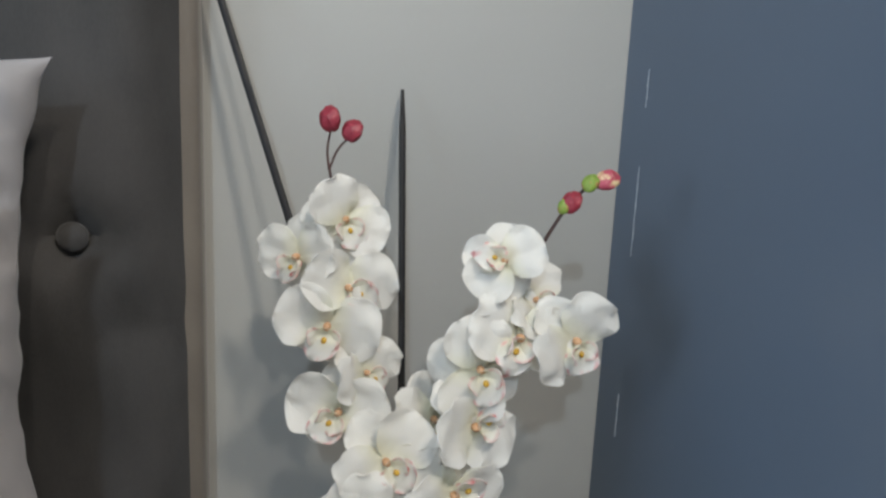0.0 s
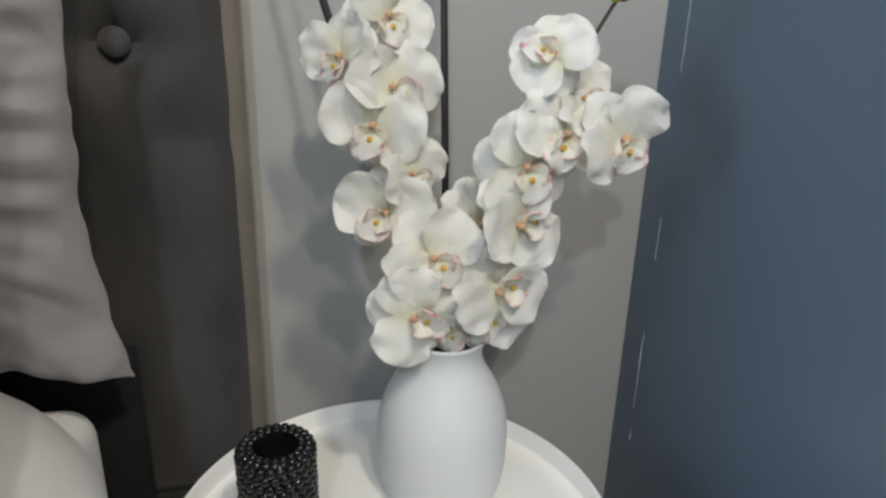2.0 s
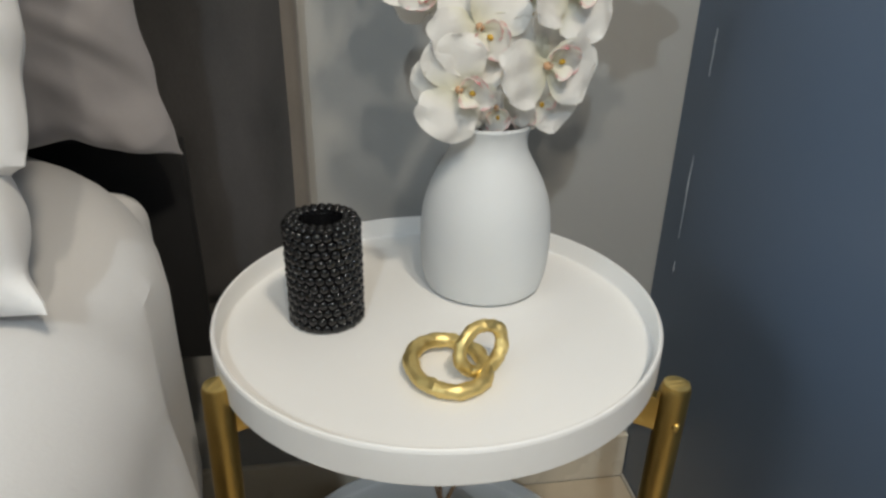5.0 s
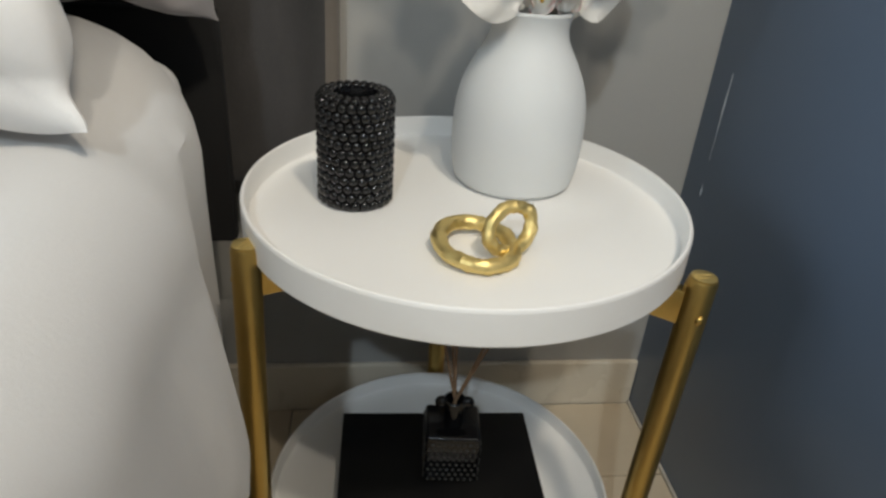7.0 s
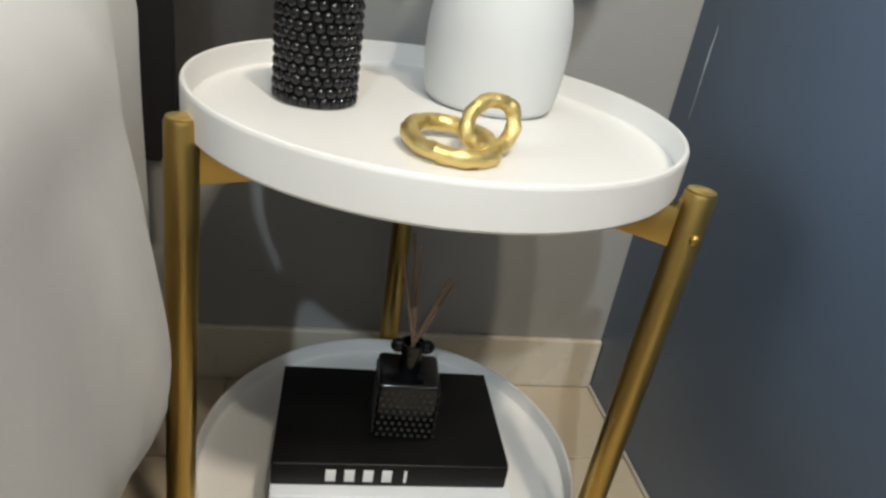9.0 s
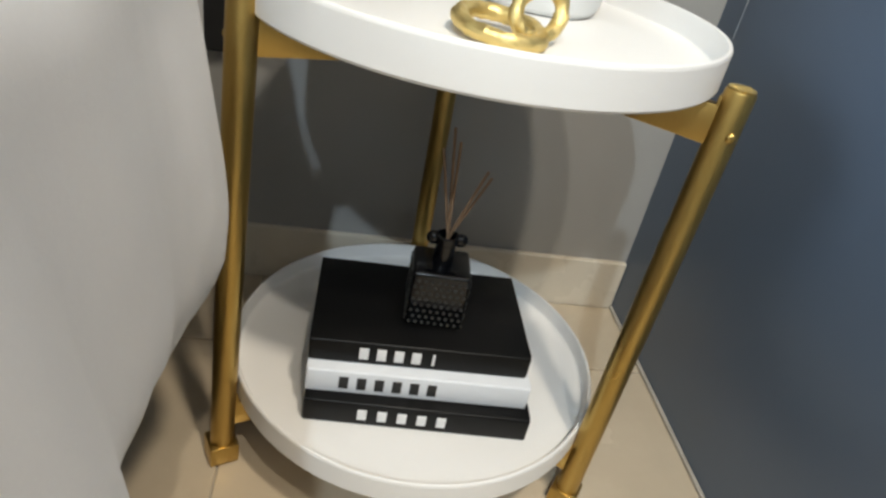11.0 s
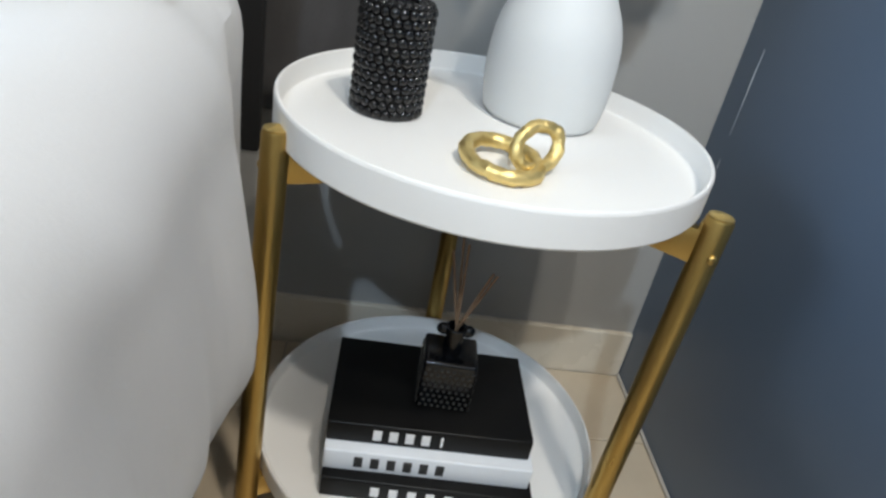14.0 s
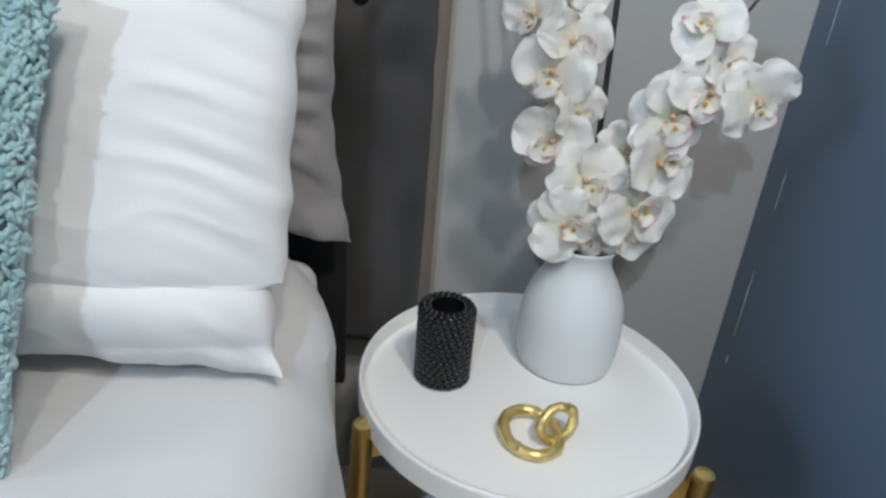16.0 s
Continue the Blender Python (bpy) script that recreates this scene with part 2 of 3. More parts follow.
structure("wall_north", box(WEST - 0.12, EAST + 0.12, BACK, BACK + 0.12, -0.1, TOP), WALL, "warm grey painted wall behind the bed and side table")
wall_east = structure("wall_east", box(EAST, EAST + 0.12, TURN, BACK - 0.001, -0.1, TOP), BLUE, "slate blue gloss painted side wall beside the table")
# unseen walls; the room is widened here so lamps reach the bed side
structure("wall_return", box(EAST + 0.121, FAR + 0.12, TURN, TURN + 0.12, -0.1, TOP), WALL, "unseen warm grey wall closing the widened room behind the blue wall")
structure("wall_far_east", box(FAR, FAR + 0.12, SOUTH, TURN - 0.001, -0.1, TOP), WALL, "unseen warm grey far wall, set back to let the fill in")
# opening, frame and sill are unseen, added to carry the western light
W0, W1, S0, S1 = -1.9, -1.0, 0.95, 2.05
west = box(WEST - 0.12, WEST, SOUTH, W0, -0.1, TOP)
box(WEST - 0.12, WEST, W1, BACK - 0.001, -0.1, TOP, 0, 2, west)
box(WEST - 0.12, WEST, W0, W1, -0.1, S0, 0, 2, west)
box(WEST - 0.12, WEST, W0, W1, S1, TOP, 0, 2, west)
structure("wall_west", west, WALL, "warm grey painted side wall, opened for the unseen window")
window = structure("window_1", box(WEST - 0.11, WEST - 0.06, W0, W0 + 0.04, S0, S1, 0.003), CEIL, "white framed window, unseen, added in the side wall beyond the bed")
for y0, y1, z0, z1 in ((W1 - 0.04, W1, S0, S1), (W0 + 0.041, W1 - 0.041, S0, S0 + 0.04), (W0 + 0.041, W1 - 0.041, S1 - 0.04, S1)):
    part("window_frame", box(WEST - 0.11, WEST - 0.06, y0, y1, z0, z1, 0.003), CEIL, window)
part("window_sill", box(WEST - 0.055, WEST + 0.05, W0 - 0.03, W1 + 0.03, S0 - 0.025, S0 - 0.0005, 0.004), CEIL, window, "white sill of the unseen window")
structure("wall_south", box(WEST - 0.12, FAR + 0.12, SOUTH - 0.12, SOUTH - 0.001, -0.1, TOP), WALL, "warm grey painted wall opposite the bed")
structure("ceiling", box(WEST - 0.12, FAR + 0.12, SOUTH - 0.12, BACK + 0.12, TOP + 0.001, TOP + 0.1), CEIL, "plain white painted ceiling")
floor = structure("floor", box(WEST, FAR, SOUTH, BACK - 0.001, -0.1, -0.004), GROUT, "beige glazed tile floor with thin joints")
baseboard = structure("baseboard", box(WEST, EAST - 0.001, BACK - 0.012, BACK - 0.0005, -0.0035, 0.096, 0.003), BASEB, "cream tiled baseboard along the grey wall")
structure("trim", box(EAST - 0.007, EAST - 0.0005, TURN, BACK - 0.0125, 0.0003, 0.006, 0.002), SEAL, "thin pale sealant strip along the foot of the blue wall")
# thin pale streaks in a vertical line on the blue wall
for k, (z0, z1) in enumerate(((1.192, 1.24), (1.0, 1.118), (0.746, 0.808), (0.508, 0.635), (0.45, 0.47))):
    n = 12
    pts = [(0, 0.0016 * noise.noise(Vector((i * 0.5, k, 0))), z0 + (z1 - z0) * i / n) for i in range(n + 1)]
    part("pale_streak", tube(pts, lambda t: 0.0004 + 0.0022 * abs(noise.noise(Vector((t * 6, k * 3.1, 0)))) * math.sin(math.pi * t), 6), STREAK, wall_east, "thin pale streak", Matrix.Translation((EAST - 0.0002, 0.2285 + 0.002 * (k % 2), 0)))

# ---- the side table ----
CX, CY = 0.0135, -0.006
table = thing("side_table", (CX, CY, 0), "two-tier round side table with white trays on three gold legs", "side table")
TRAY_R, TRAY_TOP, TRAY_FLOOR, TRAY_BOTTOM = 0.230, 0.5645, 0.5390, 0.5262
LOW_TOP, LOW_FLOOR, LOW_BOTTOM = 0.122, 0.100, 0.088


def tray(zb, zf, zt):
    r, w = TRAY_R, 0.0055
    return lathe([(0, zb), (r - 0.006, zb), (r - 0.002, zb + 0.0015), (r, zb + 0.004), (r, zb + 0.0055), (r, zt - 0.0045), (r, zt - 0.003), (r - 0.0012, zt - 0.0006), (r - w / 2, zt), (r - w + 0.0012, zt - 0.0006),
                  (r - w, zt - 0.003), (r - w, zf + 0.004), (r - w - 0.0015, zf + 0.0012), (r - w - 0.005, zf), (r - w - 0.009, zf), (0, zf)], 128)


part("tray", tray(TRAY_BOTTOM, TRAY_FLOOR, TRAY_TOP), TRAYM, table, "white round upper tray with a raised rim")
part("tray", tray(LOW_BOTTOM, LOW_FLOOR, LOW_TOP), TRAYM, table, "white round lower tray with a raised rim")
LEG_R, LEG_RADIUS = 0.2455, 0.0138
leg_mesh = mesh_of(lathe([(0, 0.02), (LEG_RADIUS, 0.02), (LEG_RADIUS, 0.5395), (LEG_RADIUS - 0.0012, 0.5428), (LEG_RADIUS - 0.004, 0.544), (0, 0.544)], 32), "leg", GOLD)
foot_mesh = mesh_of(box(-0.0165, 0.0165, -0.0165, 0.0165, 0, 0.027, 0.002), "foot", GOLD)
# slot bars and cap take the paler gold, painting in the leg top's highlights
slot_bm = box(-0.0095, 0.0095, -0.0040, -0.0015, 0.5442, 0.5452, 0.0003)
box(-0.0095, 0.0095, 0.0015, 0.0040, 0.5442, 0.5452, 0.0003, 1, slot_bm)
slot_mesh = mesh_of(slot_bm, "slot", GOLDH)
cap_mesh = mesh_of(lathe([(0, 0.5436), (LEG_RADIUS - 0.0022, 0.5436), (LEG_RADIUS - 0.0016, 0.5442), (LEG_RADIUS - 0.0026, 0.5446), (0, 0.5446)], 32), "cap", GOLDH)
screw_mesh = mesh_of(ball(0.0052, (0, 0, 0), (1, 0.6, 1)), "screw", GOLD)
for ang in (-155.3, -35.3, 84.7):
    # the whole frame leans a touch, as the floor is not quite level
    m = pose(-0.0045, 0, 0, 0, 0.9 if ang < 80 else -0.5, 0) @ pose(0, 0, 0, 0, 0, ang) @ Matrix.Translation((LEG_R, 0, 0))
    if ang < -150:
        m = m @ pose(0, 0, 0, 0, -0.7, 0)
    leg = part("leg", leg_mesh, GOLD, table, "round brushed gold leg", m)
    part("foot", foot_mesh, GOLD, leg, "square gold foot")
    part("cap", cap_mesh, GOLDH, leg, "gold cap in paler gold that paints in its highlight")
    part("slot", slot_mesh, GOLDH, leg, "", pose(0, 0, 0, 0, 0, 40))
    part("screw", screw_mesh, GOLD, leg, "", pose(0.0085, -0.0115, 0.504, 0, 0, 35))
    for zb, zt, up in ((0.490, 0.5257, 0.534), (0.054, 0.0875, 0.098)):
        bm = box(-0.125, -0.010, -0.007, 0.007, zb, zt, 0.0012)
        box(TRAY_R - LEG_R + 0.0005, -0.010, -0.0068, 0.0068, zb + 0.001, up, 0.0012, 2, bm)
        part("bracket", bm, GOLD, leg, "flat gold bracket under the tray")

# ---- on the upper tray ----
VX, VY = 0.0795, 0.076
vase = part("vase", lathe([(0, 0), (0.058, 0), (0.064, 0.0015), (0.0685, 0.006), (0.0715, 0.018), (0.0735, 0.035), (0.0745, 0.055), (0.0742, 0.075), (0.0725, 0.094), (0.069, 0.110), (0.0635, 0.125), (0.056, 0.140),
                           (0.0485, 0.153), (0.0435, 0.163), (0.0415, 0.172), (0.0418, 0.180), (0.0438, 0.187), (0.0455, 0.191), (0.0452, 0.1935), (0.0435, 0.194), (0.0420, 0.190), (0.0385, 0.176), (0.040, 0.162),
                           (0.053, 0.138), (0.066, 0.11), (0.071, 0.06), (0.066, 0.008), (0, 0.006)], 96), VASEM, None, "", pose(VX, VY, TRAY_FLOOR))
tagged(vase, "frosted white glass bottle vase holding artificial orchids", "vase")

holder = thing("candle_holder", (-0.103, 0.014, TRAY_FLOOR), "black cylindrical candle holder covered in glossy beads", "candle holder")
part("cup", lathe([(0, 0), (0.0355, 0), (0.0355, 0.1135), (0.034, 0.115), (0.024, 0.115), (0.0225, 0.112), (0.0225, 0.03), (0, 0.028)], 48), BEADM, holder, "hollow black cup")
bead_mesh = mesh_of(ball(0.0056, (0, 0, 0), (1.0, 0.85, 1.0), 2), "bead", BEADM)
rest = bmesh.new()
for row in range(12):
    for i in range(24):
        a = 2 * math.pi * (i + 0.5 * (row % 2) + 0.10 * row + random.uniform(-0.05, 0.05)) / 24
        p = (0.0358 * math.cos(a), 0.0358 * math.sin(a), 0.0060 + row * 0.0093 + random.uniform(-0.0004, 0.0004))
        part("bead", bead_mesh, BEADM, holder, "", pose(*p, random.uniform(-8, 8), 0, math.degrees(a) - 90) @ Matrix.Scale(random.uniform(0.92, 1.05), 4))
for i in range(24):
    a = 2 * math.pi * i / 24
    ball(0.0048, (0.0325 * math.cos(a), 0.0325 * math.sin(a), 0.1145), (1, 1, 0.75), 2, rest)
for i in range(20):
    a = 2 * math.pi * i / 20
    ball(0.0043, (0.0255 * math.cos(a), 0.0255 * math.sin(a), 0.1145), (1, 1, 0.75), 2, rest)
part("rim_beading", rest, BEADM, holder, "black beaded rim")


def link_mesh(a, b, r, seed):
    """A hammered closed link: an oval ring with uneven thickness."""
    bm, n, k = bmesh.new(), 64, 15
    rings = []
    for i in range(n):
        t = 2 * math.pi * i / n
        c = Vector((a * math.cos(t), b * math.sin(t), 0))
        out = Vector((b * math.cos(t), a * math.sin(t), 0)).normalized()
        ring = []
        for j in range(k):
            s = 2 * math.pi * j / k
            d = out * math.cos(s) + Vector((0, 0, 1)) * math.sin(s)
            q = c + d * r
            f = 1 + 0.20 * noise.noise(q * 85 + Vector((seed, 0, 0))) + 0.20 * noise.noise(q * 170 + Vector((0, seed, 0)))
            ring.append(bm.verts.new(c + d * r * f))
        rings.append(ring)
    for i in range(n):
        for j in range(k):
            bm.faces.new((rings[i][j], rings[(i + 1) % n][j], rings[(i + 1) % n][(j + 1) % k], rings[i][(j + 1) % k]))
    return bm


links = thing("link_ornament", (0.012, -0.098, TRAY_FLOOR), "hammered gold ornament of two interlocked chain links", "ornament")
part("link", link_mesh(0.0345, 0.0395, 0.0073, 3), GOLDH, links, "gold link lying flat", pose(-0.002, -0.006, 0.0105, 4, 2, 15))
part("link", link_mesh(0.0245, 0.0190, 0.0066, 9), GOLDH, links, "gold link leaning upwards", pose(0.0290, -0.006, 0.0262, 64, -24, 32))

# ---- on the lower tray ----


def book(name, x0, x1, y0, y1, z0, z1, turn, material, label, letters, ink):
    ob = thing(name, ((x0 + x1) / 2, (y0 + y1) / 2, z0), label, "book", "stack of books", turn)
    w, d, h = (x1 - x0) / 2, (y1 - y0) / 2, z1 - z0
    part("page_block", box(-w + 0.004, w - 0.004, -d + 0.006, d - 0.003, 0.0025, h - 0.0025, 0.001), material, ob)
    part("cover", box(-w, w, -d + 0.004, d, 0, 0.003, 0.0008), material, ob)
    part("cover", box(-w, w, -d + 0.004, d, h - 0.003, h, 0.0008), material, ob)
    part("spine", box(-w, w, -d, -d + 0.0075, 0.0002, h - 0.0002, 0.0028, 3), material, ob)
    sx, pitch, width, lift = letters[:4]
    for i, kind in enumerate(letters[4]):
        bar = box(-0.5 * width * kind, 0.5 * width * kind, -0.0006, 0.0006, -lift / 2, lift / 2, 0.0004)
        part("letter_bar", bar, ink, ob, "", Matrix.Translation((sx + i * pitch, -d - 0.0003, h * 0.5)))
    return ob


book("book", -0.118, 0.140, -0.143, 0.045, LOW_FLOOR, LOW_FLOOR + 0.033, -3, BOOKB, "thick black decorative book with a pale brand mark on its spine", (-0.063, 0.0225, 0.0105, 0.015, (1, 1, 1, 1, 1)), INKW)
book("book", -0.120, 0.134, -0.128, 0.048, LOW_FLOOR + 0.0331, LOW_FLOOR + 0.066, -2, BOOKW, "white decorative book with a black brand mark on its spine", (-0.085, 0.0198, 0.0105, 0.0165, (1, 1, 1, 1, 1, 1)), INKB)
book("book", -0.121, 0.129, -0.113, 0.047, LOW_FLOOR + 0.0661, LOW_FLOOR + 0.097, -1.5, BOOKB, "black decorative book with a pale brand mark on its spine", (-0.064, 0.0195, 0.0105, 0.016, (1, 1, 1, 1, 0.3)), INKW)

DZ = LOW_FLOOR + 0.0972
bottle = thing("reed_diffuser", (0.016, -0.045, DZ), "black glass reed diffuser with studded sides on the books", "diffuser", turn=-4)
part("body", box(-0.033, 0.033, -0.030, 0.030, 0, 0.073, 0.005, 3), BLACKG, bottle, "square black glass bottle")
stud_mesh = mesh_of(ball(0.0023, (0, 0, 0), (1, 0.7, 1), 2), "stud", STUDM)
for side in range(4):
    for i in range(8):
        for j in range(8):
            u, z = -0.0265 + i * 0.0076 + (0.0018 if j % 2 else -0.0018), 0.006 + j * 0.0081
            e = 0.0300 if side % 2 == 0 else 0.0330
            part("stud", stud_mesh, STUDM, bottle, "", pose(0, 0, 0, 0, 0, 90 * side) @ Matrix.Translation((u, -e - 0.0002, z)))
part("neck", lathe([(0, 0.0725), (0.012, 0.0725), (0.0115, 0.078), (0.0115, 0.098), (0.0135, 0.1), (0.0135, 0.108), (0.0125, 0.109), (0.0105, 0.109), (0.0105, 0.09), (0, 0.09)], 32), BLACKG, bottle)
for s in (-1, 1):
    part("bow", ball(0.0085, (s * 0.0150, 0.0, 0.103), (1.05, 0.75, 1.0)), BLACKG, bottle, "black ribbon loop")
for tip in ((-0.022, 0.01, 0.205), (-0.012, 0.03, 0.222), (0.026, -0.012, 0.196), (0.036, 0.014, 0.178), (-0.004, 0.022, 0.21)):
    part("reed", tube([(tip[0] * -0.15, tip[1] * -0.15, 0.091), tip], 0.0016, 8), REED, bottle, "thin brown reed stick")

# ---- the orchids ----


def petal_mesh(name, length, width, claw, cup, bend, ruffle, seed, material):
    """A thin closed petal: base at the origin, tip along +y, face towards +z."""
    bm, nu, nv = bmesh.new(), 14, 14
    layers, where = [], {}
    for off in (0.0005, -0.0005):
        grid = []
        for i in range(nu + 1):
            u = i / nu
            th = math.pi * (0.03 + 0.965 * u)
            half = width * max(claw * (1 - u) ** 2, math.sin(th) ** 0.85)
            along = length * (0.5 - 0.5 * math.cos(th)) ** 0.85
            row = []
            for j in range(nv + 1):
                v = 2 * j / nv - 1
                edge = abs(v) ** 2
                x = half * v
                y = along
                z = cup * edge * half / width + bend * along * along / length
                z += ruffle * (0.35 + edge + u * u) * noise.noise(Vector((x * 48 + seed, y * 48, seed * 1.7)))
                z += 0.0022 * (edge + u ** 4) * noise.noise(Vector((x * 170 + seed, y * 170, seed))) - 0.0012 * math.exp(-(v / 0.12) ** 2) * (1 - u)
                x += 0.0032 * noise.noise(Vector((y * 75, seed, v)))
                row.append(bm.verts.new((x, y, z + off)))
                where[row[-1]] = (abs(v), u)
            grid.append(row)
        layers.append(grid)
    a, b = layers
    for i in range(nu):
        for j in range(nv):
            bm.faces.new((a[i][j], a[i][j + 1], a[i + 1][j + 1], a[i + 1][j]))
            bm.faces.new((b[i][j], b[i + 1][j], b[i + 1][j + 1], b[i][j + 1]))
    ring_a = a[0] + [a[i][nv] for i in range(1, nu + 1)] + a[nu][-2::-1] + [a[i][0] for i in range(nu - 1, 0, -1)]
    ring_b = b[0] + [b[i][nv] for i in range(1, nu + 1)] + b[nu][-2::-1] + [b[i][0] for i in range(nu - 1, 0, -1)]
    for i in range(len(ring_a)):
        j = (i + 1) % len(ring_a)
        bm.faces.new((ring_a[j], ring_a[i], ring_b[i], ring_b[j]))
    uv = bm.loops.layers.uv.new("margin")
    for q in bm.faces:
        for lp in q.loops:
            lp[uv].uv = where[lp.vert]
    return mesh_of(bm, name, material)


PETALS = [petal_mesh("petal", 0.056, 0.034, 0.16, 0.006 * c, -0.08 * c, 0.0068, s, PETAL) for s, c in ((1.3, 1.0), (4.7, -0.6), (8.1, 1.5), (12.9, 0.4))]
SEPALS = [petal_mesh("sepal", 0.052, 0.0245, 0.2, 0.004 * c, -0.10, 0.005, s, PETAL) for s, c in ((2.2, 1.0), (6.4, -1.0), (9.5, 1.6))]
LIPS = [petal_mesh("lip", 0.034, 0.0175, 0.3, 0.004, -0.12, 0.013, s, LIP) for s in (3.1, 7.7)]
WINGS = [petal_mesh("lip_lobe", 0.024, 0.0115, 0.3, 0.003, 0.12, 0.008, s, LIP) for s in (5.1, 10.7)]
COLUMN = mesh_of(ball(0.0042, (0, 0.001, 0.008), (1, 1.1, 1.5)), "column", TAN)
CALLUS = mesh_of(ball(0.0030, (0, -0.0125, 0.0125), (1, 1.2, 0.9)), "callus", YELL)
HUB = mesh_of(ball(0.0055, (0, 0, -0.002), (1, 1, 0.8)), "bloom", PETAL)


def bloom(parent, at, toward, roll, lip_roll, size, seed):
    """One orchid bloom at a place; toward: azimuth from -y to +x and elevation of its face; roll: how far its petals, and lip_roll how far its lip, swing round anticlockwise."""
    rnd = random.Random(seed)
    az, el = toward
    face = pose(0, 0, 0, 90 - el, 0, az)
    m = Matrix.Translation(at) @ face @ pose(0, 0, 0, 0, 0, roll) @ Matrix.Diagonal((size, size, size, 1))
    ob = part("bloom", HUB, PETAL, parent, "white moth orchid bloom", m)
    j = lambda s: rnd.uniform(-s, s)
    for ang, tilt in ((74, 12), (-74, 12)):
        part("petal", rnd.choice(PETALS), PETAL, ob, "", pose(0, 0, 0.001, 0, 0, ang + j(7)) @ pose(0, 0, 0, tilt + j(9), j(9), 0))
    for ang, tilt in ((0, 4), (138, -2), (-138, -2)):
        part("sepal", rnd.choice(SEPALS), PETAL, ob, "", pose(0, 0, -0.0055, 0, 0, ang + j(7)) @ pose(0, 0, 0, tilt - 8 + j(4), j(5), 0))
    swing = pose(0, 0, 0, 0, 0, lip_roll - roll)
    part("lip", rnd.choice(LIPS), LIP, ob, "pink-edged lip", swing @ pose(0, -0.002, 0.003, 0, 0, 180 + j(6)) @ pose(0, 0, 0, 30 + j(6), 0, 0))
    for s in (-1, 1):
        part("lip_lobe", WINGS[(s + 1) // 2], LIP, ob, "pink-edged side lobe", swing @ pose(0, -0.003, 0.004, 0, 0, 180 + s * 62) @ pose(0, 0, 0, 30 + j(6), s * 18, 0))
    part("column", COLUMN, TAN, ob, "tan column", swing)
    part("callus", CALLUS, YELL, ob, "yellow spot", swing)
    return ob


def bud(parent, at, r, scale, material, turn, label):
    bm = ball(r, (0, 0, 0), scale, 3)
    for v in bm.verts:
        v.co *= 1 + 0.16 * noise.noise(v.co * 170) - 0.09 * math.cos(3 * math.atan2(v.co.y, v.co.x))
    return part("bud", bm, material, parent, label, Matrix.Translation(at) @ pose(0, 0, 0, 0, turn, 0))


NECK = (VX, VY, TRAY_FLOOR + 0.06)
left = thing("orchid_stem", NECK, "artificial white orchid spray with two red buds, standing in the vase", "orchid", "orchids in the vase")
right = thing("orchid_stem", NECK, "artificial white orchid spray with green and pink buds, leaning sideways", "orchid", "orchids in the vase")


def rel(p):
    return tuple(Vector(p) - Vector(NECK))


def stem(parent, ctrl, r0, r1, name="stem", material=STEM, label=""):
    return part(name, tube([rel(p) for p in curve_points(ctrl, 8)], lambda t: r0 + (r1 - r0) * t, 8), material, parent, label)


stem(left, [(0.075, 0.08, 0.602), (0.068, 0.085, 0.74), (0.050, 0.108, 0.84), (0.034, 0.128, 0.94), (0.018, 0.136, 1.04), (0.006, 0.132, 1.112)], 0.0026, 0.0014)
stem(left, [(0.006, 0.132, 1.108), (0.004, 0.130, 1.128), (0.007, 0.127, 1.15)], 0.0013, 0.0011, "bud_stalk")
stem(left, [(0.006, 0.132, 1.108), (0.014, 0.129, 1.128), (0.026, 0.127, 1.142)], 0.0013, 0.0011, "bud_stalk")
stem(right, [(0.085, 0.075, 0.602), (0.098, 0.075, 0.74), (0.135, 0.085, 0.85), (0.19, 0.085, 0.98), (0.23, 0.062, 1.075), (0.252, 0.052, 1.105)], 0.0028, 0.0017)
bud(left, rel((0.007, 0.126, 1.158)), 0.0115, (0.92, 0.92, 1.1), REDB, -5, "dark red bud")
bud(left, rel((0.029, 0.126, 1.147)), 0.0108, (0.95, 0.95, 1.05), REDB, 25, "dark red bud")
bud(right, rel((0.253, 0.05, 1.107)), 0.0082, (0.95, 0.95, 1.15), GREENB, 45, "green bud")
bud(right, rel((0.270, 0.049, 1.110)), 0.0105, (0.95, 0.95, 1.2), PINKB, 70, "pink and cream bud")
bud(right, rel((0.235, 0.051, 1.088)), 0.0098, (0.95, 0.95, 1.15), REDB, 30, "red and green bud")
bud(right, rel((0.227, 0.051, 1.084)), 0.0065, (0.9, 0.9, 1.2), GREENB, 20, "green bud")

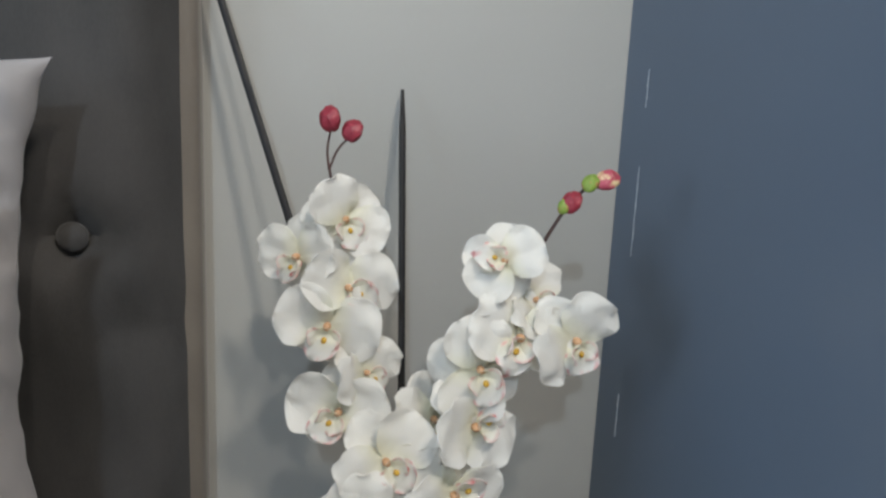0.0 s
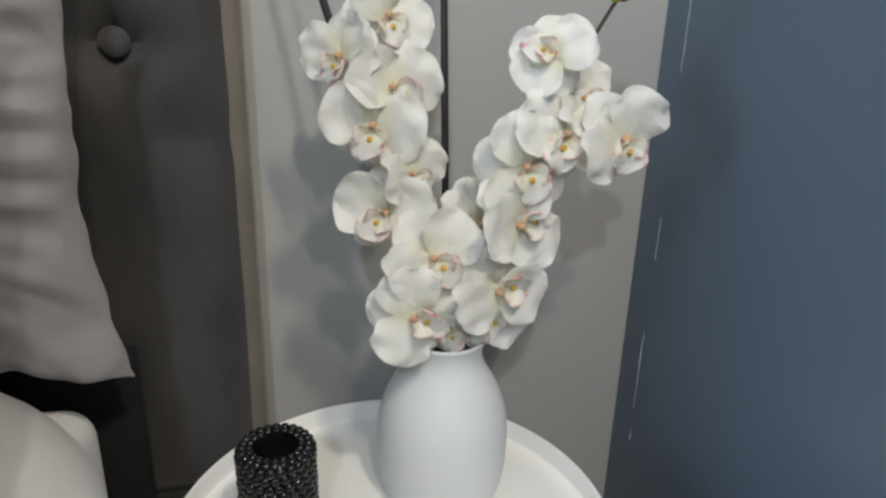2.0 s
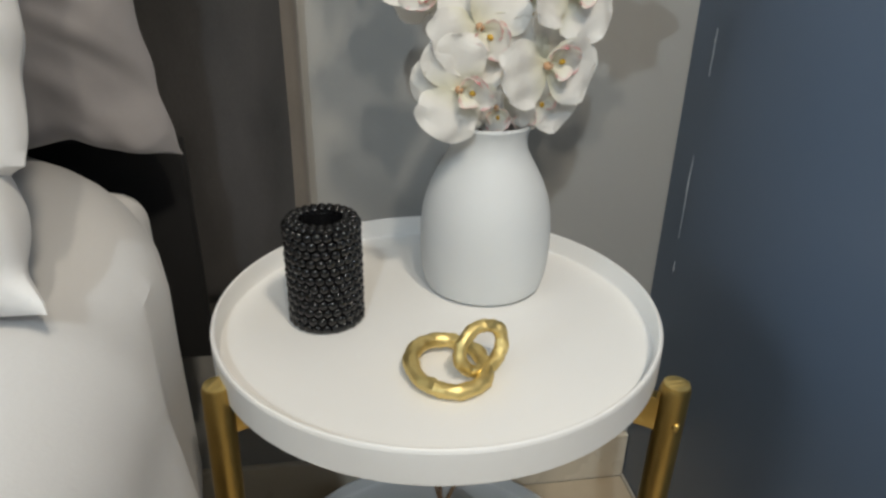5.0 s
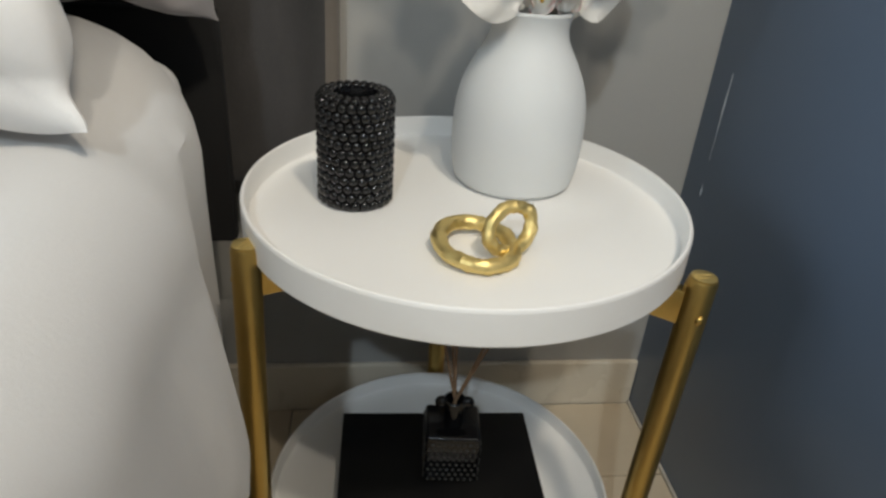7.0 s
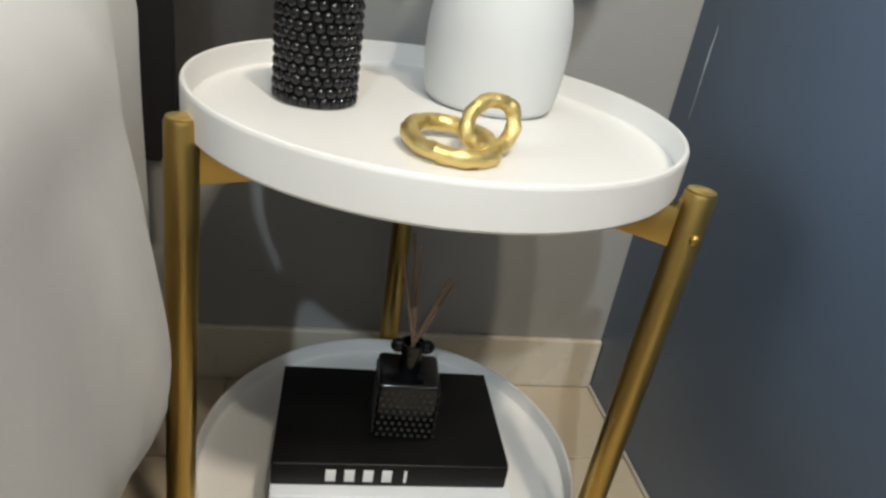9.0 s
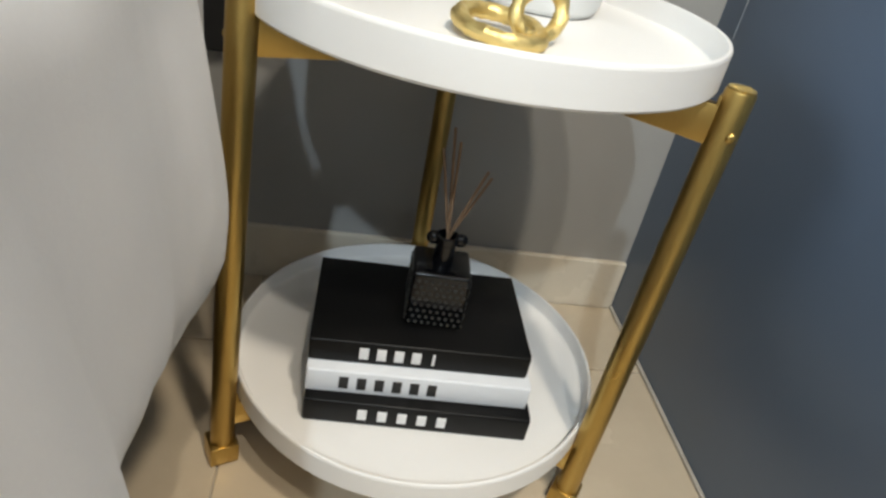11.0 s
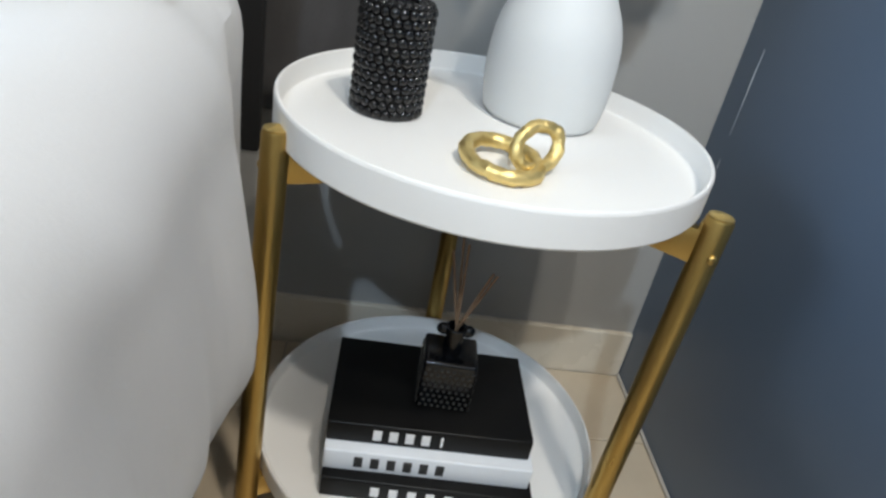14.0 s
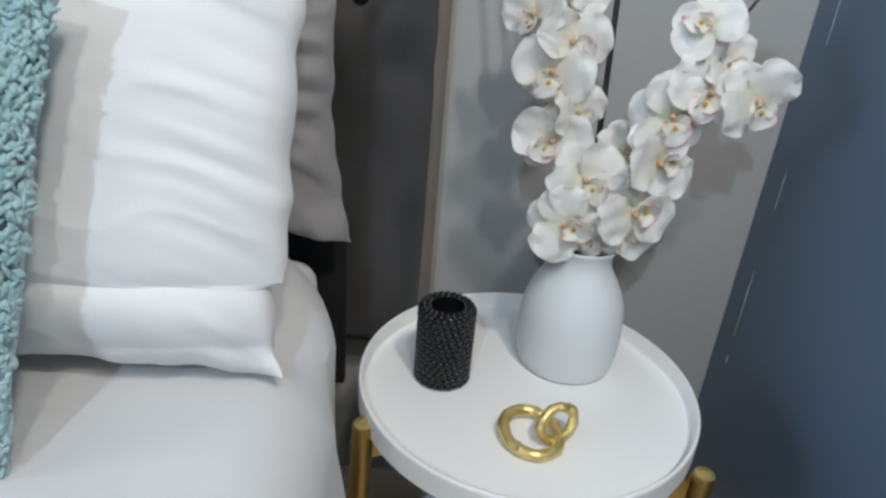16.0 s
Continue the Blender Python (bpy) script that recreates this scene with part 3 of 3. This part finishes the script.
BLOOMS = (
    (left, (0.022, 0.125, 1.058), (8, 5), -46, 18, 0.85), (left, (-0.022, 0.128, 1.020), (-40, 0), 10, -20, 0.85), (left, (0.024, 0.108, 0.992), (12, 5), -4, 60, 0.92),
    (left, (0.005, 0.098, 0.956), (-15, 0), -15, -10, 0.98), (left, (0.041, 0.090, 0.908), (28, 8), 25, 45, 0.75), (left, (0.016, 0.088, 0.870), (-15, 3), -5, -40, 0.98),
    (left, (0.059, 0.052, 0.831), (0, 8), 36, 44, 0.98), (left, (0.038, 0.034, 0.776), (-5, 4), 84, 78, 0.95), (right, (0.124, 0.040, 0.798), (18, 0), 180, 107, 1.0),
    (right, (0.114, 0.094, 0.852), (10, 8), 10, 10, 0.95), (right, (0.104, 0.052, 0.752), (5, -15), 20, 20, 0.8), (right, (0.144, 0.048, 0.865), (22, 0), 157, 105, 1.0),
    (right, (0.148, 0.045, 0.924), (-8, 3), 85, 22, 1.0), (right, (0.184, 0.046, 0.954), (8, 5), -15, -29, 1.0), (right, (0.169, 0.055, 1.029), (-12, 14), -145, -106, 0.78),
    (right, (0.241, 0.038, 0.952), (14, -3), 40, 17, 0.95), (right, (0.208, 0.068, 0.985), (20, 20), 60, 60, 0.8), (left, (0.078, 0.046, 0.756), (-5, -12), 0, 10, 0.72), (right, (0.120, 0.052, 0.768), (15, -8), 165, 20, 0.85),
)
for k, (who, at, toward, roll, lip_roll, size) in enumerate(BLOOMS):
    bloom(who, rel(at), toward, roll, lip_roll, size, 11 + k)

for top, low, label in (((0.104, 0.272, 1.199), (0.088, 0.09, 0.62), "black flat stake standing upright in the vase"), ((-0.147, 0.270, 1.42), (0.100, 0.066, 0.63), "long black flat stake leaning against the wall")):
    st = part("stake", tube([Vector(low).lerp(Vector(top), k / 12) for k in range(13)], lambda t: 0.0042 if t < 0.98 else 0.002, 10, None, 0.6), STAKE)
    tagged(st, label, "stake", "stakes in the vase")

# ---- the bed ----
headboard = thing("headboard", (-1.092, 0.24, 0.44), "dark grey-brown tufted velvet headboard against the wall", "headboard")
BX, BZ = -0.252 + 1.092, 1.025 - 0.44
bm = bmesh.new()
nx, nz, hx, hz = 190, 112, 0.95, 1.11
grid = []
for i in range(nx + 1):
    col = []
    for k in range(nz + 1):
        x, z = -hx + 2 * hx * i / nx, hz * k / nz
        e = min(hx - abs(x), z, hz - z)
        y = -0.045 + 0.04 * max(0.0, 1 - e / 0.07) ** 2.4
        for bx, bz, s in ((BX, BZ, 1.0), (BX + 0.065, BZ - 0.1, 0.25)):
            d2 = ((x - bx) ** 2 + (z - bz) ** 2)
            y += 0.036 * s * math.exp(-d2 / 0.0011) + 0.004 * s * math.exp(-d2 / 0.006) * math.cos(4 * math.atan2(z - bz, x - bx))
        y += 0.002 * noise.noise(Vector((x * 6, z * 6, 0)))
        col.append(bm.verts.new((x, y, z)))
    grid.append(col)
for i in range(nx):
    for k in range(nz):
        bm.faces.new((grid[i][k], grid[i + 1][k], grid[i + 1][k + 1], grid[i][k + 1]))
part("front_panel", bm, VELVET, headboard)
part("side_panel", box(-hx - 0.001, hx + 0.016, -0.008, 0.0455, 0, hz, 0.012, 3), PIPING, headboard, "brown fabric side edge")
part("button", ball(0.0160, (BX, -0.026, BZ), (1, 0.55, 1), 3), VELVET, headboard, "fabric covered button")

structure_black = thing("bed_base", (-1.1, -0.9, 0), "black fabric bed base under the mattress", "bed base")
part("frame", box(-0.80, 0.80, -1.0, 1.04, 0.06, 0.36, 0.01), BLACKFAB, structure_black)
# thin black sheet in the gap between pillow and headboard
part("upright", box(0.60, 0.842, 1.045, 1.068, 0.41, 0.70, 0.004), BLACKFAB, structure_black, "thin black panel standing before the headboard")
for sx in (-0.7, 0.7):
    for sy in (-0.9, 0.95):
        part("leg", box(sx - 0.03, sx + 0.03, sy - 0.03, sy + 0.03, 0, 0.061, 0.003), BLACKFAB, structure_black)
mattress = part("mattress", box(-0.81, 0.806, -1.0, 1.035, 0, 0.294, 0.035, 5), LINEN, None, "", pose(-1.1, -0.9, 0.361))
tagged(mattress, "white mattress under the duvet", "mattress")


def smooth(s):
    s = min(1.0, max(0.0, s))
    return s * s * (3 - 2 * s)


def duvet_mesh():
    """A soft cover over the bed: top, rounded shoulder, hanging side with folds and a rounded corner towards the headboard."""
    bm, ns, ny = bmesh.new(), 64, 150
    rows = []
    for j in range(ny + 1):
        y = 0.10 - 2.0 * j / ny
        lean = min(1.0, max(0.0, (y + 0.21) / 0.09))
        lean = lean * lean * (3 - 2 * lean)
        rise = min(1.0, max(0.0, (y + 0.16) / 0.16))
        back = min(1.0, max(0.0, y + 0.13) / 0.25)
        edge = -0.214 - 0.016 * lean - 0.17 * (1 - math.sqrt(max(0.0, 1 - back * back)))
        row = []
        for i in range(ns + 1):
            s = i / ns
            r, top, hem = 0.085, 0.674 + 0.028 * rise * rise * (3 - 2 * rise), 0.15 + 0.02 * noise.noise(Vector((y * 3, 2, 0)))
            flat, arc, side = 0.60, 0.5 * math.pi * r, top - r - hem
            d = s * (flat + arc + side)
            if d < flat:
                x, z = edge - r - flat + d, top
            elif d < flat + arc:
                a = (d - flat) / r
                x, z = edge - r + r * math.sin(a), top - r + r * math.cos(a)
            else:
                x, z = edge, top - r - (d - flat - arc)
            f = min(1, max(0.0, (top - z) / 0.3))
            flare = (0.012 + 0.033 * smooth((y + 0.38) / 0.15)) * (1 - lean) * max(0.0, 1 - ((z - 0.33) / 0.25) ** 2)
            tuck = 0.20 * max(0.0, 0.37 - z) + 0.044 * smooth((0.41 - z) / 0.26)
            fold = noise.noise(Vector((y * 4.5, z * 1.2, 1.0))) * 0.026 + noise.noise(Vector((y * 13.0 + z * 2.5, z * 1.5, 4.0))) * 0.030 * smooth((z - 0.2) / 0.2) + noise.noise(Vector((y * 31.0 + z * 4, z * 3.0, 7.0))) * 0.005
            x += flare - tuck + f * fold * (1 - 0.6 * lean) - 0.004 * f
            # narrow hanging creases
            ridge = (1 - abs(noise.noise(Vector((y * 8 + z * 1.6, z * 0.9, 11.0))))) ** 7
            x -= 0.011 * f * ridge * (1 - 0.7 * lean)
            if y > -0.16:
                x = min(x, -0.228 - 0.017 * smooth((y + 0.17) / 0.07))
            z -= 0.014 * max(0.0, (x + 0.52) / 0.28) ** 2 * (1 - f)
            z += (1 - f) * 0.010 * noise.noise(Vector((x * 5, y * 5, 0)))
            row.append(bm.verts.new((x, y, z)))
        rows.append(row)
    for a, b in zip(rows, rows[1:]):
        for i in range(ns):
            bm.faces.new((a[i], a[i + 1], b[i + 1], b[i]))
    return bm


duvet = tagged(part("duvet", duvet_mesh(), DUVETM), "white duvet draped over the bed side to near the floor", "duvet")
sol = duvet.modifiers.new("thickness", "SOLIDIFY")
sol.thickness, sol.offset = 0.012, -1


def pillow_mesh(w, h, t, pinch, wrinkle, seed, flange=0.0, n=120, band=None):
    """A filled pillow: local x across, z up from its lower edge, y through; corners stand out as ears."""
    bm = bmesh.new()
    faces = []
    for side in (-1, 1):
        grid = []
        for i in range(n + 1):
            row = []
            for k in range(n + 1):
                u, v = -1 + 2 * i / n, -1 + 2 * k / n
                x = w * u * (1 - pinch * (1 - v * v) ** 0.8 * abs(u) ** 3)
                z = h * v * (1 - pinch * (1 - u * u) ** 0.8 * abs(v) ** 3)
                au, av = min(1, abs(u) / (1 - flange)), min(1, abs(v) / (1 - flange))
                body = max(0.0, (1 - au ** 2.4)) ** 0.55 * max(0.0, (1 - av ** 2.4)) ** 0.55
                y = side * t * body
                p = Vector((x * 6, z * 6, seed))
                soft = body ** 0.5 + 0.12
                y += wrinkle * 0.9 * noise.noise(p) * soft
                # folds that run in from the side seams, and sag above the lower edge
                pull = (max(0.0, abs(u) - 0.5) / 0.5) ** 1.6
                warp = noise.noise(Vector((x * 4, z * 4, seed + 3))) * 0.10
                crease = noise.noise(Vector(((z + warp) * 17 + abs(x) * 9, x * 7, seed + 7)))
                crease = crease + 0.6 * noise.noise(Vector(((z - warp) * 38 + x * 8, x * 7, seed + 9)))
                y += side * wrinkle * 1.7 * crease * pull * (1 - 0.75 * pull ** 4) * soft
                sag = max(0.0, -v - 0.30) / 0.70
                y += side * wrinkle * 0.35 * math.sin(z * 45 + noise.noise(Vector((x * 5, z * 4, seed))) * 3.5) * sag * (1 - sag ** 5) * soft
                # a few sharp creases
                ridge = (1 - abs(noise.noise(Vector((x * 6 + z * 9, z * 7 - x * 4, seed + 11))))) ** 12
                y += side * wrinkle * 0.22 * ridge * soft * min(1.0, 0.3 + abs(u))
                if band:
                    # the cover's closing flap: the filling bulges over it with a sharp tuck
                    q = v - band - 0.05 * u - 0.03 * noise.noise(Vector((x * 7, seed, 4)))
                    deep = smooth((u - 0.05) / 0.7)
                    y -= side * 0.013 * deep * math.exp(-abs(q) / (0.035 if q < 0 else 0.11)) * body ** 0.35
                    if q < 0:
                        y += side * 0.010 * deep * math.sin(min(1.0, -q / 0.25) * math.pi)
                        x -= 0.012 * abs(u) ** 8 * smooth(-q / 0.02) * smooth((1 + v) / 0.12) * (1 if u > 0 else -1)
                hem = max(0.0, -v) ** 5
                y += wrinkle * 0.9 * noise.noise(Vector((x * 26, seed, 2))) * hem
                z += 0.009 * noise.noise(Vector((x * 17, seed, 5))) * hem
                x -= 0.007 * noise.noise(Vector((z * 22, seed, 1))) * abs(u) ** 6 * (1 if u > 0 else -1)
                row.append(bm.verts.new((x, y + side * 0.0015, z + h)))
            grid.append(row)
        faces.append(grid)
    for s, g in enumerate(faces):
        for i in range(n):
            for k in range(n):
                q = (g[i][k], g[i + 1][k], g[i + 1][k + 1], g[i][k + 1])
                bm.faces.new(q if s == 0 else q[::-1])
    a, b = faces
    ring = [(i, 0) for i in range(n)] + [(n, k) for k in range(n)] + [(i, n) for i in range(n, 0, -1)] + [(0, k) for k in range(n, 0, -1)]
    for (i, k), (i2, k2) in zip(ring, ring[1:] + ring[:1]):
        bm.faces.new((a[i2][k2], a[i][k], b[i][k], b[i2][k2]))
    return bm


pa = part("pillow", pillow_mesh(0.365, 0.25, 0.075, 0.09, 0.025, 2.0, 0.0, 160), GREYLIN, None, "", pose(-0.605, 0.082, 0.702, -5, 0, 0))
tagged(pa, "grey cotton pillow standing against the headboard", "pillow", "pillows on the bed")
pb = part("pillow", pillow_mesh(0.36, 0.25, 0.105, 0.018, 0.013, 5.0, 0.0, 170, -0.66), LINEN, None, "", pose(-0.634, -0.200, 0.690, -18, 1.2, 0))
tagged(pb, "white cotton pillow with a flanged edge leaning on the grey pillow", "pillow", "pillows on the bed")
cushion = thing("cushion", (-0.679, -0.345, 0.703), "teal plush cushion standing before the white pillow", "cushion")
part("body", pillow_mesh(0.21, 0.21, 0.07, 0.04, 0.010, 8.0, 0, 40), TEAL, cushion, "", pose(0, 0, 0, -14, 9, 0))
rnd = random.Random(5)
verts, faces = [], []
ico = bmesh.new()
bmesh.ops.create_icosphere(ico, subdivisions=1, radius=0.0042)
ico_v, ico_f = [v.co.copy() for v in ico.verts], [[v.index for v in q.verts] for q in ico.faces]
ico.free()
for k in range(8000):
    u, v = rnd.uniform(-0.2, 1.0), rnd.uniform(-1, 1)
    body = max(0.0, 1 - abs(u) ** 2.4) ** 0.55 * max(0.0, 1 - abs(v) ** 2.4) ** 0.55
    m = Matrix.LocRotScale(Vector((0.207 * u, -0.07 * body - 0.002, 0.21 + 0.207 * v)), Euler((rnd.uniform(-1, 1), rnd.uniform(-1, 1), rnd.uniform(-1, 1))), (0.55, 1.0, rnd.uniform(1.4, 2.6)))
    base = len(verts)
    verts.extend(m @ c for c in ico_v)
    faces.extend([base + i for i in q] for q in ico_f)
pile = bpy.data.meshes.new("plush_cover")
pile.from_pydata(verts, [], faces)
pile.materials.append(TEAL)
pile.polygons.foreach_set("use_smooth", [True] * len(pile.polygons))
part("plush_cover", pile, TEAL, cushion, "shaggy teal pile", pose(0, 0, 0, -14, 9, 0))

# ---- floor tiles ----
tile_mesh = {}
for i in range(-4, 4):
    for j in range(-6, 1):
        x0, x1 = max(WEST, -0.2155 + 0.65 * i), min(FAR, -0.2155 + 0.65 * (i + 1))
        y0, y1 = 0.1 + 0.6 * j, min(BACK - 0.0125, 0.1 + 0.6 * (j + 1))
        if x0 < EAST < x1 and y1 > TURN:
            x1 = EAST - 0.001
        if y0 < SOUTH or x1 - x0 < 0.02 or (x0 > EAST and y1 > TURN):
            continue
        key = (round(x1 - x0, 3), round(y1 - y0, 3))
        if key not in tile_mesh:
            tile_mesh[key] = mesh_of(box(0.0012, key[0] - 0.0012, 0.0012, key[1] - 0.0012, -0.006, 0, 0.0009, 1), "tile", TILE, False)
        part("tile", tile_mesh[key], TILE, floor, "", Matrix.Translation((x0, y0, 0)))
